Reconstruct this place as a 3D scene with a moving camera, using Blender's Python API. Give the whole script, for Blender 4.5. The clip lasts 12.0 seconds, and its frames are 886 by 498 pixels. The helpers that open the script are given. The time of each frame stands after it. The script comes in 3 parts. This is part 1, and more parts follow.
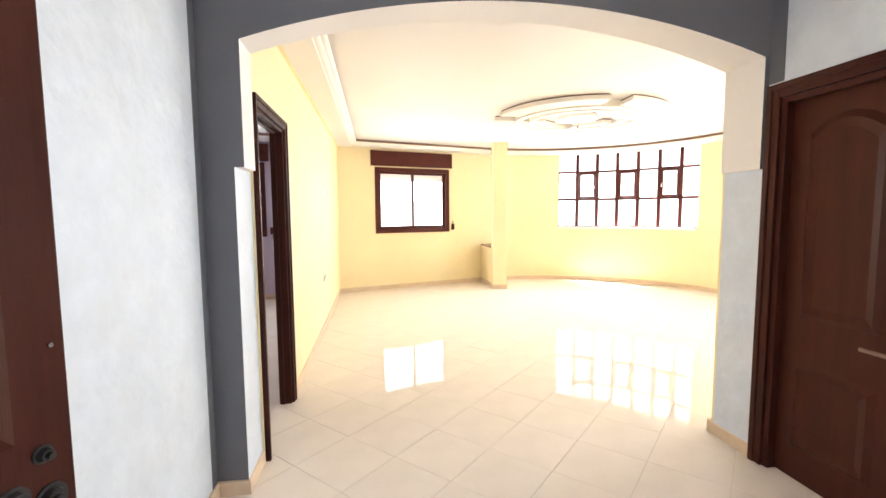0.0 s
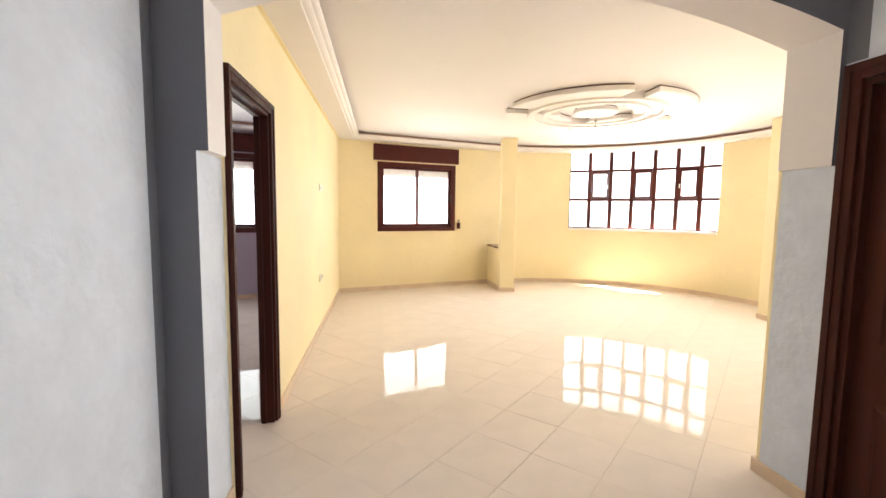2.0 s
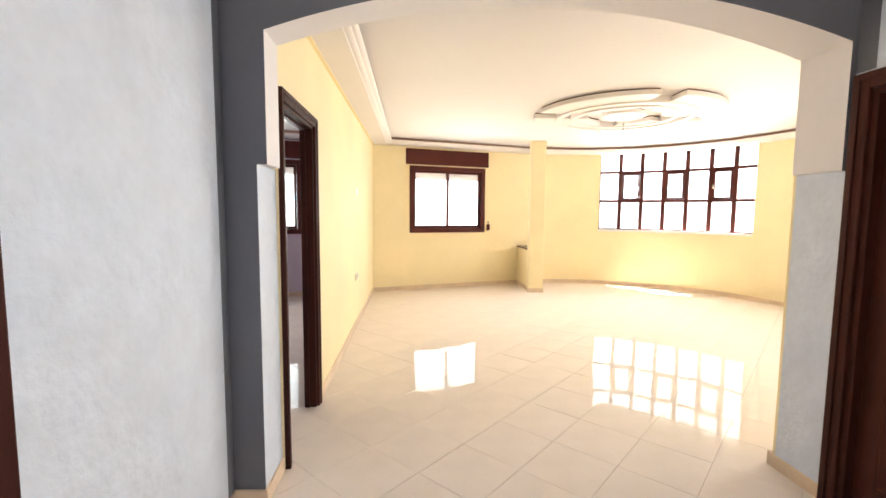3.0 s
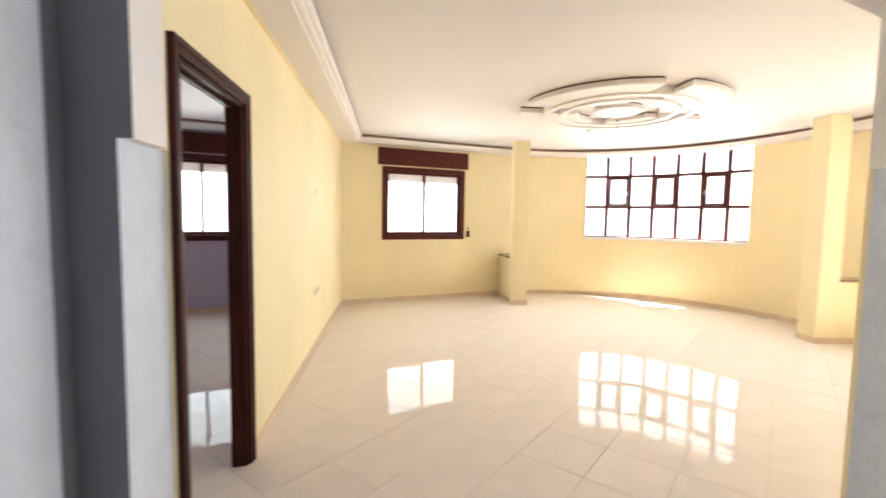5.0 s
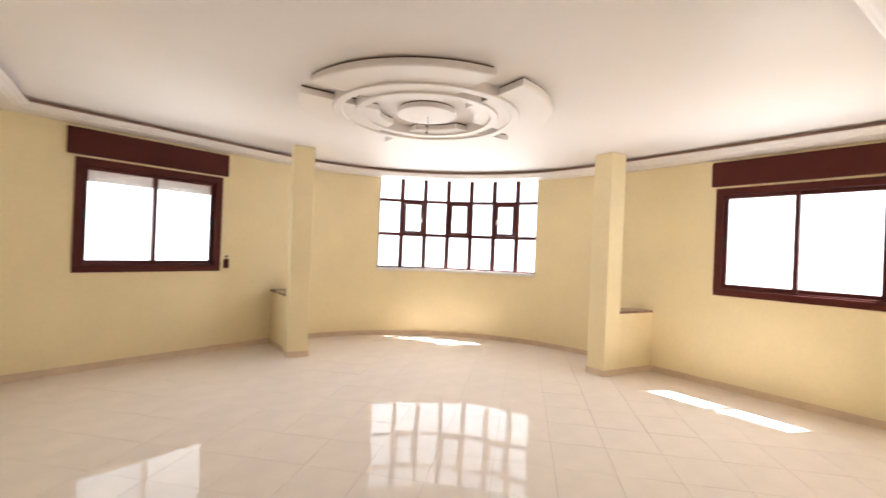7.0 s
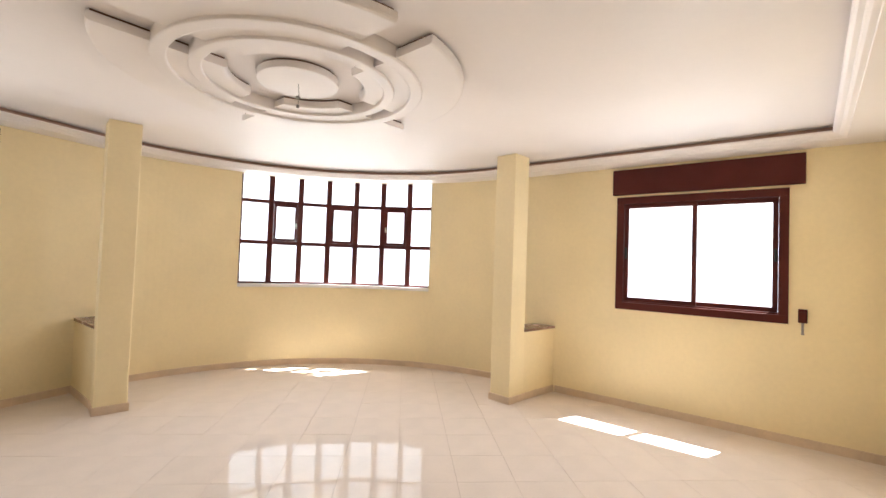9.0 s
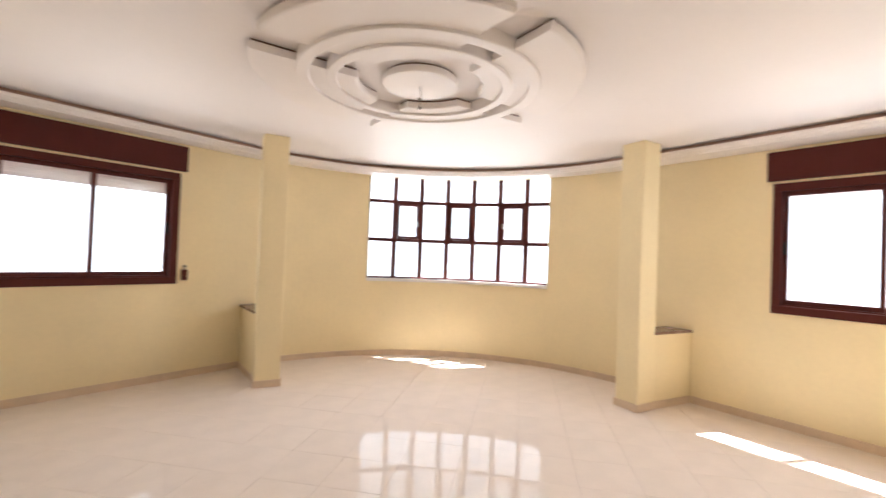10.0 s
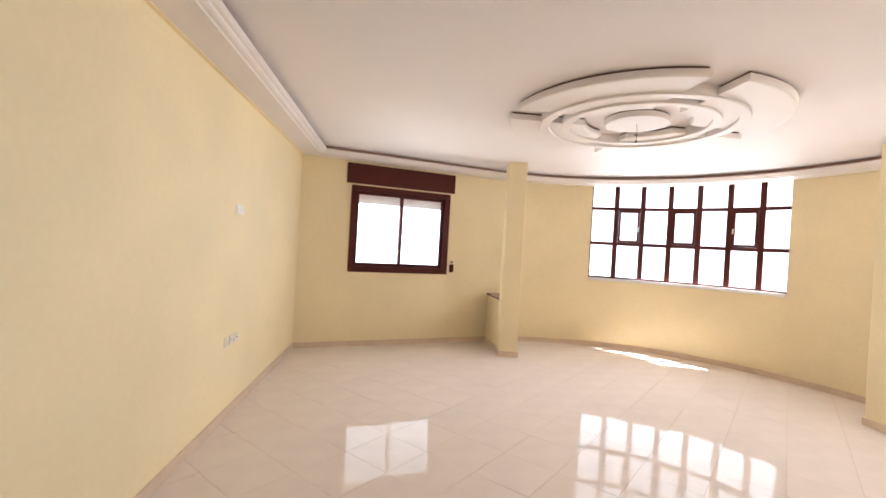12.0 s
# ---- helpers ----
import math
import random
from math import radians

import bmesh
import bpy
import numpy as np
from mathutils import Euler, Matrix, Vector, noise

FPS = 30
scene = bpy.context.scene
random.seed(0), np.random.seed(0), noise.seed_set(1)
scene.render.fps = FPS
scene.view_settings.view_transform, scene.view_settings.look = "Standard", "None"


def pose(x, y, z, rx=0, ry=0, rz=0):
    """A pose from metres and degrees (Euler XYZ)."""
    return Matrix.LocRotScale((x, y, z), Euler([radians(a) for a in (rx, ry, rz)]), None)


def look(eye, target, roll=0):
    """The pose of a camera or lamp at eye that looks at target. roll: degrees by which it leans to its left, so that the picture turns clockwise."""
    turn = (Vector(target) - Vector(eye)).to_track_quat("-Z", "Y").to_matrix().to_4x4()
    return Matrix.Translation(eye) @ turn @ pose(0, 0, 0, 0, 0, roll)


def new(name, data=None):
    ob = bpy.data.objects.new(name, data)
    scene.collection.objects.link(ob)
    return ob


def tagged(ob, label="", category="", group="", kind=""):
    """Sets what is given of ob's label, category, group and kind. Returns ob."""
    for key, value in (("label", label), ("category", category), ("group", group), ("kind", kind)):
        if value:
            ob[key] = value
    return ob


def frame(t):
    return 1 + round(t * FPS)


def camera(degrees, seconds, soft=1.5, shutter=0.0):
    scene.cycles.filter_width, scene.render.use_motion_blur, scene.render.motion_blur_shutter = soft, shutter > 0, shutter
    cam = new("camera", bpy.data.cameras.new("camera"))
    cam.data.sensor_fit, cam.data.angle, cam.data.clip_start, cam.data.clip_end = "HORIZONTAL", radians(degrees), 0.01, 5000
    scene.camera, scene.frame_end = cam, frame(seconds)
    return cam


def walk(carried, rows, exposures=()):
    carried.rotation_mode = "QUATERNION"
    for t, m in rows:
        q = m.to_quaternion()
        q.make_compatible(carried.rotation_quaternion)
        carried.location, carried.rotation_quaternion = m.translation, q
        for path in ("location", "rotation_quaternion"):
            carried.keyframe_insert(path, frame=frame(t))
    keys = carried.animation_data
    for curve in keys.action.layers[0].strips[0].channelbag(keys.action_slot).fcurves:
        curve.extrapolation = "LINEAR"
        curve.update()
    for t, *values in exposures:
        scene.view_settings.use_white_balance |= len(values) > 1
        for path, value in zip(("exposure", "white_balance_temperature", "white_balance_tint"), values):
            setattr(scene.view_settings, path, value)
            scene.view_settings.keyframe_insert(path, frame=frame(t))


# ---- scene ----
cam = camera(91.0, 12.0, shutter=0.4)
PATH = [
    (0, (-0.057, 0.182, 1.449), (0.243, 2.152, 1.28), -0.4),
    (0.5, (-0.056, 0.272, 1.445), (0.25, 2.241, 1.276), 0.7),
    (1, (-0.022, 0.51, 1.43), (0.284, 2.48, 1.264), 1.3),
    (1.5, (0.011, 0.6, 1.446), (0.305, 2.57, 1.267), 1.1),
    (2, (-0.003, 0.57, 1.449), (0.277, 2.542, 1.271), 0.7),
    (2.5, (-0.015, 0.435, 1.461), (0.229, 2.413, 1.291), 0.3),
    (3, (-0.009, 0.347, 1.465), (0.129, 2.334, 1.291), 0.5),
    (3.2, (-0.007, 0.362, 1.465), (0.118, 2.351, 1.292), 0.3),
    (4.8, (0.082, 0.932, 1.449), (0.168, 2.924, 1.294), 0.7),
    (5, (0.097, 1.008, 1.449), (0.33, 2.989, 1.304), 0.9),
    (5.5, (0.168, 1.378, 1.438), (0.536, 3.34, 1.321), 0.9),
    (6, (0.255, 1.744, 1.452), (0.648, 3.703, 1.363), 1.2),
    (6.5, (0.392, 2.113, 1.478), (1.163, 3.957, 1.426), 1.8),
    (7, (0.545, 2.417, 1.457), (1.68, 4.064, 1.46), 2.3),
    (7.5, (0.698, 2.713, 1.49), (2.035, 4.2, 1.531), 2.0),
    (7.7, (0.684, 2.868, 1.521), (2.097, 4.283, 1.557), 2.1),
    (9.3, (1.114, 3.145, 1.49), (2.641, 4.435, 1.551), 2.0),
    (9.5, (1.11, 3.147, 1.481), (2.575, 4.508, 1.539), 2.0),
    (10, (1.068, 3.159, 1.477), (2.204, 4.805, 1.51), 2.2),
    (10.5, (0.925, 3.058, 1.501), (1.674, 4.913, 1.519), 2.2),
    (11, (0.739, 2.738, 1.478), (1.21, 4.741, 1.475), 2.5),
    (11.5, (0.669, 2.481, 1.499), (0.981, 4.457, 1.488), 2.5),
    (12, (0.569, 2.142, 1.499), (0.792, 4.13, 1.484), 3.3),
]
EXPOSURES = [(0.0, 4.51, 6120, 4), (0.5, 4.42, 6140, 4), (1.0, 4.14, 6220, 6), (1.5, 4.01, 6290, 7), (2.5, 4.02, 6320, 7), (3.0, 4.15, 6270, 7),
             (5.0, 3.86, 6050, 7), (5.5, 3.85, 5960, 6), (6.0, 3.62, 5940, 8), (6.5, 3.29, 5920, 10), (7.0, 3.28, 5920, 11), (7.5, 3.27, 5920, 10),
             (9.5, 3.13, 5940, 13), (10.5, 3.23, 5950, 16), (11.0, 3.14, 5960, 17), (12.0, 3.34, 5860, 15)]
walk(cam, [(t, look(eye, target, roll)) for t, eye, target, roll in PATH], EXPOSURES)

# ---- plan, in metres ----
C = Vector((2.84, 6.03))          # centre of the rounded bay
R = 3.11                          # radius of the bay wall's inner face
PHI_L, PHI_R = 106.9, 2.0         # where the straight window walls run into the bay
X_W, Y_S = -0.725, 2.66           # left wall, back wall
X_HL, X_HR = -0.89, 2.09          # hall walls
X_PIER, IMP = -0.737, 1.675       # left pier of the arch, its impost height
Y_HB = -1.7                       # back of the hall
Z_SOF, Z_CEIL = 2.622, 2.72        # dropped border, ceiling
Z_W0, Z_W1 = 1.07, 2.275          # slider windows
Z_B0, Z_B1 = 1.112, 2.622           # bay window


def polar(r, deg):
    return Vector((C.x + r * math.cos(radians(deg)), C.y + r * math.sin(radians(deg))))


NL = Vector((math.cos(radians(PHI_L)), math.sin(radians(PHI_L))))
TL = Vector((NL.y, -NL.x))        # along the left window wall, towards the bay
NR = Vector((math.cos(radians(PHI_R)), math.sin(radians(PHI_R))))
TR = Vector((NR.y, -NR.x))        # along the right window wall, away from the bay
FOOT_L, FOOT_R = polar(R, PHI_L), polar(R + 0.03, PHI_R)


def on_left(x):                   # point of the left window wall at that x
    return FOOT_L + TL * ((x - FOOT_L.x) / TL.x)


def on_right(y):
    return FOOT_R + TR * ((y - FOOT_R.y) / TR.y)


CORNER = on_left(X_W)
CORNER_R = on_right(Y_S)
ARC = [polar(R, PHI_L - (PHI_L - PHI_R) * i / 56) for i in range(57)]
LOOP = [Vector((X_W, Y_S)), CORNER] + ARC + [CORNER_R]      # clockwise seen from above

# ---- light ----
world = bpy.data.worlds.new("sky")
scene.world = world
world.use_nodes = True
wn = world.node_tree.nodes
sky = wn.new("ShaderNodeTexSky")
sky.sky_type = "NISHITA"
sky.sun_disc = False
sky.sun_elevation = radians(58.6)
sky.sun_rotation = radians(111)
world.node_tree.links.new(sky.outputs[0], wn["Background"].inputs[0])
wn["Background"].inputs[1].default_value = 0.05

SUN_WAY = Vector((-0.57, 0.22, -1.0))
sun = new("sun", bpy.data.lights.new("sun", "SUN"))
sun.data.energy, sun.data.angle, sun.data.color = 5.0, radians(0.6), (1.0, 0.95, 0.88)
sun.matrix_world = look((20, 0, 30), Vector((20, 0, 30)) + SUN_WAY)


def sky_lamp(name, mid, z, way, wide, high, radiance):
    """Skylight that enters by one opening."""
    lamp = new(name, bpy.data.lights.new(name, "AREA"))
    lamp.data.shape, lamp.data.size, lamp.data.size_y = "RECTANGLE", wide, high
    lamp.data.energy = radiance * wide * high * math.pi
    lamp.data.color = (0.97, 0.985, 1.0)
    lamp.matrix_world = look((mid.x, mid.y, z), (mid.x - way.x, mid.y - way.y, z))


RADIANCE = 0.65
WL0, WL1 = on_left(-0.06), on_left(1.378)
WR0, WR1 = on_right(4.785), on_right(3.305)
W20, W21 = on_left(-3.325), on_left(-1.885)
for name, a, b, n, f in (("skylight_left", WL0, WL1, NL, 0.8), ("skylight_right", WR0, WR1, NR, 1.15), ("skylight_room", W20, W21, NL, 0.9)):
    sky_lamp(name, (a + b) / 2 + n * 0.165, (Z_W0 + Z_W1) / 2, n, 1.5, 1.22, RADIANCE * f)
# added lamp in an unseen opening, brightens the hall's left wall
sky_lamp("added_hall_light", Vector((X_HR + 0.17, -0.05)), 1.5, Vector((1, 0)), 0.98, 1.06, RADIANCE * 0.46)
for deg in (64.2, 48.1, 32.0):
    nb = Vector((math.cos(radians(deg)), math.sin(radians(deg))))
    sky_lamp("skylight_bay", C + nb * (R + 0.16), (Z_B0 + Z_B1) / 2, nb, 0.92, 1.49, RADIANCE * 1.0)


# ---- materials ----
def material(name, colour, rough=0.5, vary=0.06, scale=3.0, fine=60.0, bump=0.0, bump_scale=80.0, metal=0.0, coat=0.0,
             tint=None, spec=0.5, per_object=0.0, stretch=(1, 1, 1), coat_rough=0.05):
    m = bpy.data.materials.new(name)
    m.use_nodes = True
    n, link = m.node_tree.nodes, m.node_tree.links.new
    b = n["Principled BSDF"]
    b.inputs["Metallic"].default_value = metal
    b.inputs["Coat Weight"].default_value = coat
    b.inputs["Coat Roughness"].default_value = coat_rough
    b.inputs["Specular IOR Level"].default_value = spec
    co = n.new("ShaderNodeTexCoord")
    mp = n.new("ShaderNodeMapping")
    mp.inputs["Scale"].default_value = stretch
    link(co.outputs["Object"], mp.inputs["Vector"])
    big, small = n.new("ShaderNodeTexNoise"), n.new("ShaderNodeTexNoise")
    for t, sc, de in ((big, scale, 5.0), (small, fine, 3.0)):
        t.inputs["Scale"].default_value, t.inputs["Detail"].default_value = sc, de
        link(mp.outputs[0], t.inputs["Vector"])
    add = n.new("ShaderNodeMath")
    add.operation = "MULTIPLY_ADD"
    link(small.outputs[0], add.inputs[0])
    add.inputs[1].default_value = 0.35
    link(big.outputs[0], add.inputs[2])
    ramp = n.new("ShaderNodeMapRange")
    ramp.inputs["From Min"].default_value, ramp.inputs["From Max"].default_value = 0.42, 0.95
    link(add.outputs[0], ramp.inputs["Value"])
    mix = n.new("ShaderNodeMix")
    mix.data_type = "RGBA"
    low = tint or tuple(c * (1 - 2 * vary) for c in colour)
    high = tuple(min(1, c * (1 + vary)) for c in colour)
    mix.inputs["A"].default_value, mix.inputs["B"].default_value = (*low, 1), (*high, 1)
    link(ramp.outputs[0], mix.inputs["Factor"])
    last = mix.outputs["Result"]
    if per_object:
        info, hsv, rng = n.new("ShaderNodeObjectInfo"), n.new("ShaderNodeHueSaturation"), n.new("ShaderNodeMapRange")
        rng.inputs["To Min"].default_value, rng.inputs["To Max"].default_value = 1 - per_object, 1 + per_object
        link(info.outputs["Random"], rng.inputs["Value"])
        link(rng.outputs[0], hsv.inputs["Value"])
        link(last, hsv.inputs["Color"])
        last = hsv.outputs[0]
    link(last, b.inputs["Base Color"])
    rr = n.new("ShaderNodeMapRange")
    rr.inputs["To Min"].default_value, rr.inputs["To Max"].default_value = rough * 0.8, rough * 1.25
    link(ramp.outputs[0], rr.inputs["Value"])
    link(rr.outputs[0], b.inputs["Roughness"])
    if bump:
        t, bp = n.new("ShaderNodeTexNoise"), n.new("ShaderNodeBump")
        t.inputs["Scale"].default_value, t.inputs["Detail"].default_value = bump_scale, 4.0
        link(mp.outputs[0], t.inputs["Vector"])
        link(t.outputs[0], bp.inputs["Height"])
        bp.inputs["Strength"].default_value, bp.inputs["Distance"].default_value = 1.0, bump
        link(bp.outputs[0], b.inputs["Normal"])
        link(bp.outputs[0], b.inputs["Coat Normal"])
    return m


YELLOW = material("yellow_wall_paint", (0.93, 0.787, 0.495), 0.75, 0.04, 1.2, 25, 0.0006, 18, spec=0.2)
WHITE = material("white_ceiling_paint", (0.86, 0.802, 0.772), 0.7, 0.02, 0.8, 30, 0.0003, 20)
GYPSUM = material("white_gypsum", (0.86, 0.795, 0.752), 0.55, 0.02, 3, 60, 0.0003, 40)
PLASTER = material("white_stucco", (0.70, 0.735, 0.815), 0.6, 0.045, 7, 26, 0.008, 17)
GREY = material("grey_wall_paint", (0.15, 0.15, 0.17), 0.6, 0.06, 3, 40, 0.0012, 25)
LAVENDER = material("lavender_wall_paint", (0.56, 0.48, 0.56), 0.5, 0.03, 1.5, 30, 0.0005, 18)
FACADE = material("facade_render", (0.62, 0.56, 0.48), 0.85, 0.06, 2, 40, 0.002, 30)
TILE = material("polished_beige_tile", (0.85, 0.742, 0.645), 0.022, 0.03, 4.0, 40, 0.0005, 3.0, spec=0.036, per_object=0.004)
GROUT = material("tile_grout", (0.68, 0.56, 0.46), 0.9, 0.06, 10, 80)
SKIRT = material("beige_skirting_tile", (0.75, 0.575, 0.41), 0.5, 0.06, 5, 50, spec=0.2)
BROWN = material("brown_aluminium", (0.092, 0.023, 0.018), 0.45, 0.05, 6, 90, spec=0.12)
WOOD = material("dark_stained_wood", (0.055, 0.0135, 0.008), 0.45, 0.16, 4, 40, 0.0006, 30, spec=0.15, stretch=(6, 6, 0.6))
DOORWOOD = material("brown_door_wood", (0.066, 0.0175, 0.009), 0.45, 0.14, 3, 40, 0.0005, 30, spec=0.15, stretch=(6, 6, 0.5))
MARBLE = material("brown_marble", (0.27, 0.165, 0.12), 0.25, 0.15, 7, 40)
SILL = material("white_marble_sill", (0.85, 0.83, 0.79), 0.3, 0.04, 6, 50)
PLASTIC = material("cream_plastic", (0.84, 0.77, 0.61), 0.35, 0.02, 20, 90)
BLACK = material("black_plastic", (0.018, 0.016, 0.015), 0.4, 0.1, 20, 90)
CHROME = material("worn_steel", (0.62, 0.60, 0.56), 0.25, 0.1, 20, 90, metal=1.0)
SHUTTER = material("pale_shutter_slats", (0.72, 0.62, 0.58), 0.6, 0.04, 8, 60)
STRAP = material("grey_woven_strap", (0.34, 0.31, 0.28), 0.9, 0.08, 40, 200)
DUST = material("outside_ground", (0.36, 0.31, 0.25), 0.95, 0.1, 0.3, 8)
SHADE = material("brown_cove_band", (0.46, 0.27, 0.205), 0.8, 0.05, 4, 40)
# shade of the joints above the ceiling rose, put in as dark brown
JOINT_SHADE = material("joint_shade_brown", (0.16, 0.07, 0.05), 0.8, 0.05, 4, 40)

GLASS = bpy.data.materials.new("window_glass")
GLASS.use_nodes = True
gn = GLASS.node_tree.nodes
gn.remove(gn["Principled BSDF"])
clear, shine, both, fres = (gn.new("ShaderNode" + k) for k in ("BsdfTransparent", "BsdfGlossy", "MixShader", "Fresnel"))
clear.inputs[0].default_value = (0.96, 0.98, 0.97, 1)
shine.inputs["Roughness"].default_value = 0.02
fres.inputs[0].default_value = 1.45
for a, z in ((fres.outputs[0], both.inputs[0]), (clear.outputs[0], both.inputs[1]), (shine.outputs[0], both.inputs[2]),
             (both.outputs[0], gn["Material Output"].inputs[0])):
    GLASS.node_tree.links.new(a, z)


# ---- mesh helpers ----
def put_mesh(name, bm, materials, parent=None, label=""):
    me = bpy.data.meshes.new(name)
    bm.to_mesh(me)
    bm.free()
    for m in (materials if isinstance(materials, (list, tuple)) else [materials]):
        me.materials.append(m)
    ob = new(name, me)
    if parent:
        ob.parent = parent
    if label:
        ob["label"] = label
    return ob


def part(name, bm, mat, parent, label=""):
    return put_mesh(name, bm, mat, parent, label)


def box(bm, x0, x1, y0, y1, z0, z1, m=None, bevel=0.0):
    v = [bm.verts.new((x, y, z)) for x in (x0, x1) for y in (y0, y1) for z in (z0, z1)]
    faces = [bm.faces.new([v[i] for i in f]) for f in
             ((0, 1, 3, 2), (4, 6, 7, 5), (0, 4, 5, 1), (2, 3, 7, 6), (0, 2, 6, 4), (1, 5, 7, 3))]
    if bevel:
        edges = list({e for f in faces for e in f.edges})
        out = bmesh.ops.bevel(bm, geom=edges, offset=bevel, segments=2, affect="EDGES", profile=0.5)
        v = list({w for f in out["faces"] for w in f.verts} | {w for w in v if w.is_valid})
    if m is not None:
        for w in v:
            w.co = m @ w.co
    return bm


def one_box(*a, **k):
    return box(bmesh.new(), *a, **k)


def cylinder(bm, r, z0, z1, m=None, n=20, r2=None):
    out = bmesh.ops.create_cone(bm, cap_ends=True, segments=n, radius1=r, radius2=r if r2 is None else r2, depth=z1 - z0)
    t = Matrix.Translation((0, 0, (z0 + z1) / 2))
    for v in out["verts"]:
        v.co = (m @ t if m is not None else t) @ v.co
    return bm


def prism(bm, pts, lift, mats=(0, 0, 0)):
    """Extrude a plan or profile polygon; lift(p, k) gives the place of point p on side k."""
    a = [bm.verts.new(lift(p, 0)) for p in pts]
    b = [bm.verts.new(lift(p, 1)) for p in pts]
    fa, fb = bm.faces.new(a), bm.faces.new(b[::-1])
    fa.material_index, fb.material_index = mats[0], mats[1]
    for i in range(len(pts)):
        j = (i + 1) % len(pts)
        bm.faces.new((a[j], a[i], b[i], b[j])).material_index = mats[2]
    bmesh.ops.triangulate(bm, faces=[fa, fb])
    bmesh.ops.recalc_face_normals(bm, faces=bm.faces)
    return bm


def wall(name, place, s_marks, z_marks, solid, depth, mats, label):
    """A wall with openings: cells between marks along it and up it; place(s, n, z) lays them out, n = 0 on the inner face."""
    bm = bmesh.new()
    vs = {}

    def v(i, k, j):
        if (i, k, j) not in vs:
            vs[i, k, j] = bm.verts.new(place(s_marks[i], k * depth, z_marks[j]))
        return vs[i, k, j]

    ns, nz = len(s_marks) - 1, len(z_marks) - 1
    full = {(i, j): solid((s_marks[i] + s_marks[i + 1]) / 2, (z_marks[j] + z_marks[j + 1]) / 2) for i in range(ns) for j in range(nz)}
    for (i, j), on in full.items():
        if not on:
            continue
        bm.faces.new((v(i, 0, j), v(i + 1, 0, j), v(i + 1, 0, j + 1), v(i, 0, j + 1))).material_index = 0
        bm.faces.new((v(i, 1, j), v(i, 1, j + 1), v(i + 1, 1, j + 1), v(i + 1, 1, j))).material_index = 1
        for di, dj, q in ((-1, 0, ((i, j), (i, j + 1))), (1, 0, ((i + 1, j), (i + 1, j + 1))),
                          (0, -1, ((i, j), (i + 1, j))), (0, 1, ((i, j + 1), (i + 1, j + 1)))):
            if not full.get((i + di, j + dj), False):
                (a, b), (c, d) = q
                bm.faces.new((v(a, 0, b), v(c, 0, d), v(c, 1, d), v(a, 1, b))).material_index = 0
    bmesh.ops.recalc_face_normals(bm, faces=bm.faces)
    return tagged(put_mesh(name, bm, mats), label, "wall", kind="structure")


def straight(a, n):
    """Layout of a straight wall from plan point a along t, with outward normal n."""
    t = Vector((n.y, -n.x))
    return lambda s, d, z: (a.x + t.x * s + n.x * d, a.y + t.y * s + n.y * d, z)


def frame_at(p, n, z=0.0):
    """Pose of a thing on a wall: x along the wall to the right as seen from inside, y outwards, z up."""
    return Matrix(((n.y, n.x, 0, p.x), (-n.x, n.y, 0, p.y), (0, 0, 1, z), (0, 0, 0, 1)))


def offset_loop(pts, d, closed=True):
    """Plan line moved d to its right (inwards for LOOP), with mitred corners."""
    out = []
    n = len(pts)
    for i, p in enumerate(pts):
        a = pts[i - 1] if (closed or i) else None
        b = pts[(i + 1) % n] if (closed or i < n - 1) else None
        d1 = (p - a).normalized() if a is not None else (b - p).normalized()
        d2 = (b - p).normalized() if b is not None else d1
        n1, n2 = Vector((d1.y, -d1.x)), Vector((d2.y, -d2.x))
        m = (n1 + n2).normalized()
        out.append(p + m * (d / max(0.3, m.dot(n1))))
    return out


def sweep(bm, pts, profile, closed=True):
    """Sweep a profile of (inset, z) along a plan line."""
    rows = []
    for d, z in profile:
        rows.append([bm.verts.new((p.x, p.y, z)) for p in offset_loop(pts, d, closed)])
    n = len(pts)
    for a, b in zip(rows, rows[1:] + rows[:1]):
        for i in range(n if closed else n - 1):
            j = (i + 1) % n
            bm.faces.new((a[i], a[j], b[j], b[i]))
    if not closed:
        for k in (0, -1):
            bm.faces.new([r[k] for r in rows])
    bmesh.ops.recalc_face_normals(bm, faces=bm.faces)
    return bm


# ---- walls ----
HIGH = 3.05
LEN_L = (FOOT_L - on_left(-5.2)).length
sl = lambda x: (on_left(x) - on_left(-5.2)).length
SL = [0, sl(-3.325), sl(-1.885), sl(X_W - 0.08), sl(X_W), sl(-0.06), sl(1.378), LEN_L]
wall("wall_north", straight(on_left(X_W), NL), [s - SL[4] for s in SL[4:]], [-0.1, Z_W0, Z_W1, HIGH],
     lambda s, z: not (Z_W0 < z < Z_W1 and SL[5] - SL[4] < s < SL[6] - SL[4]), 0.22, [YELLOW, FACADE],
     "pale yellow painted wall with a slider window")
wall("wall_side_room", straight(on_left(-5.2), NL), SL[:5], [-0.1, Z_W0, Z_W1, HIGH],
     lambda s, z: not (Z_W0 < z < Z_W1 and SL[1] < s < SL[2]), 0.22, [LAVENDER, FACADE],
     "lavender painted wall with a slider window")
B0, B1 = 72.7, 23.8
bay_marks = sorted({PHI_L - (PHI_L - PHI_R) * i / 70 for i in range(71)} | {B0, B1}, reverse=True)
wall("wall_bay", lambda s, d, z: (*polar(R + d, -s), z), [-a for a in bay_marks], [-0.1, Z_B0, Z_B1, HIGH],
     lambda s, z: not (Z_B0 < z < Z_B1 and B1 < -s < B0), 0.12, [YELLOW, FACADE], "curved pale yellow wall below a gridded window")
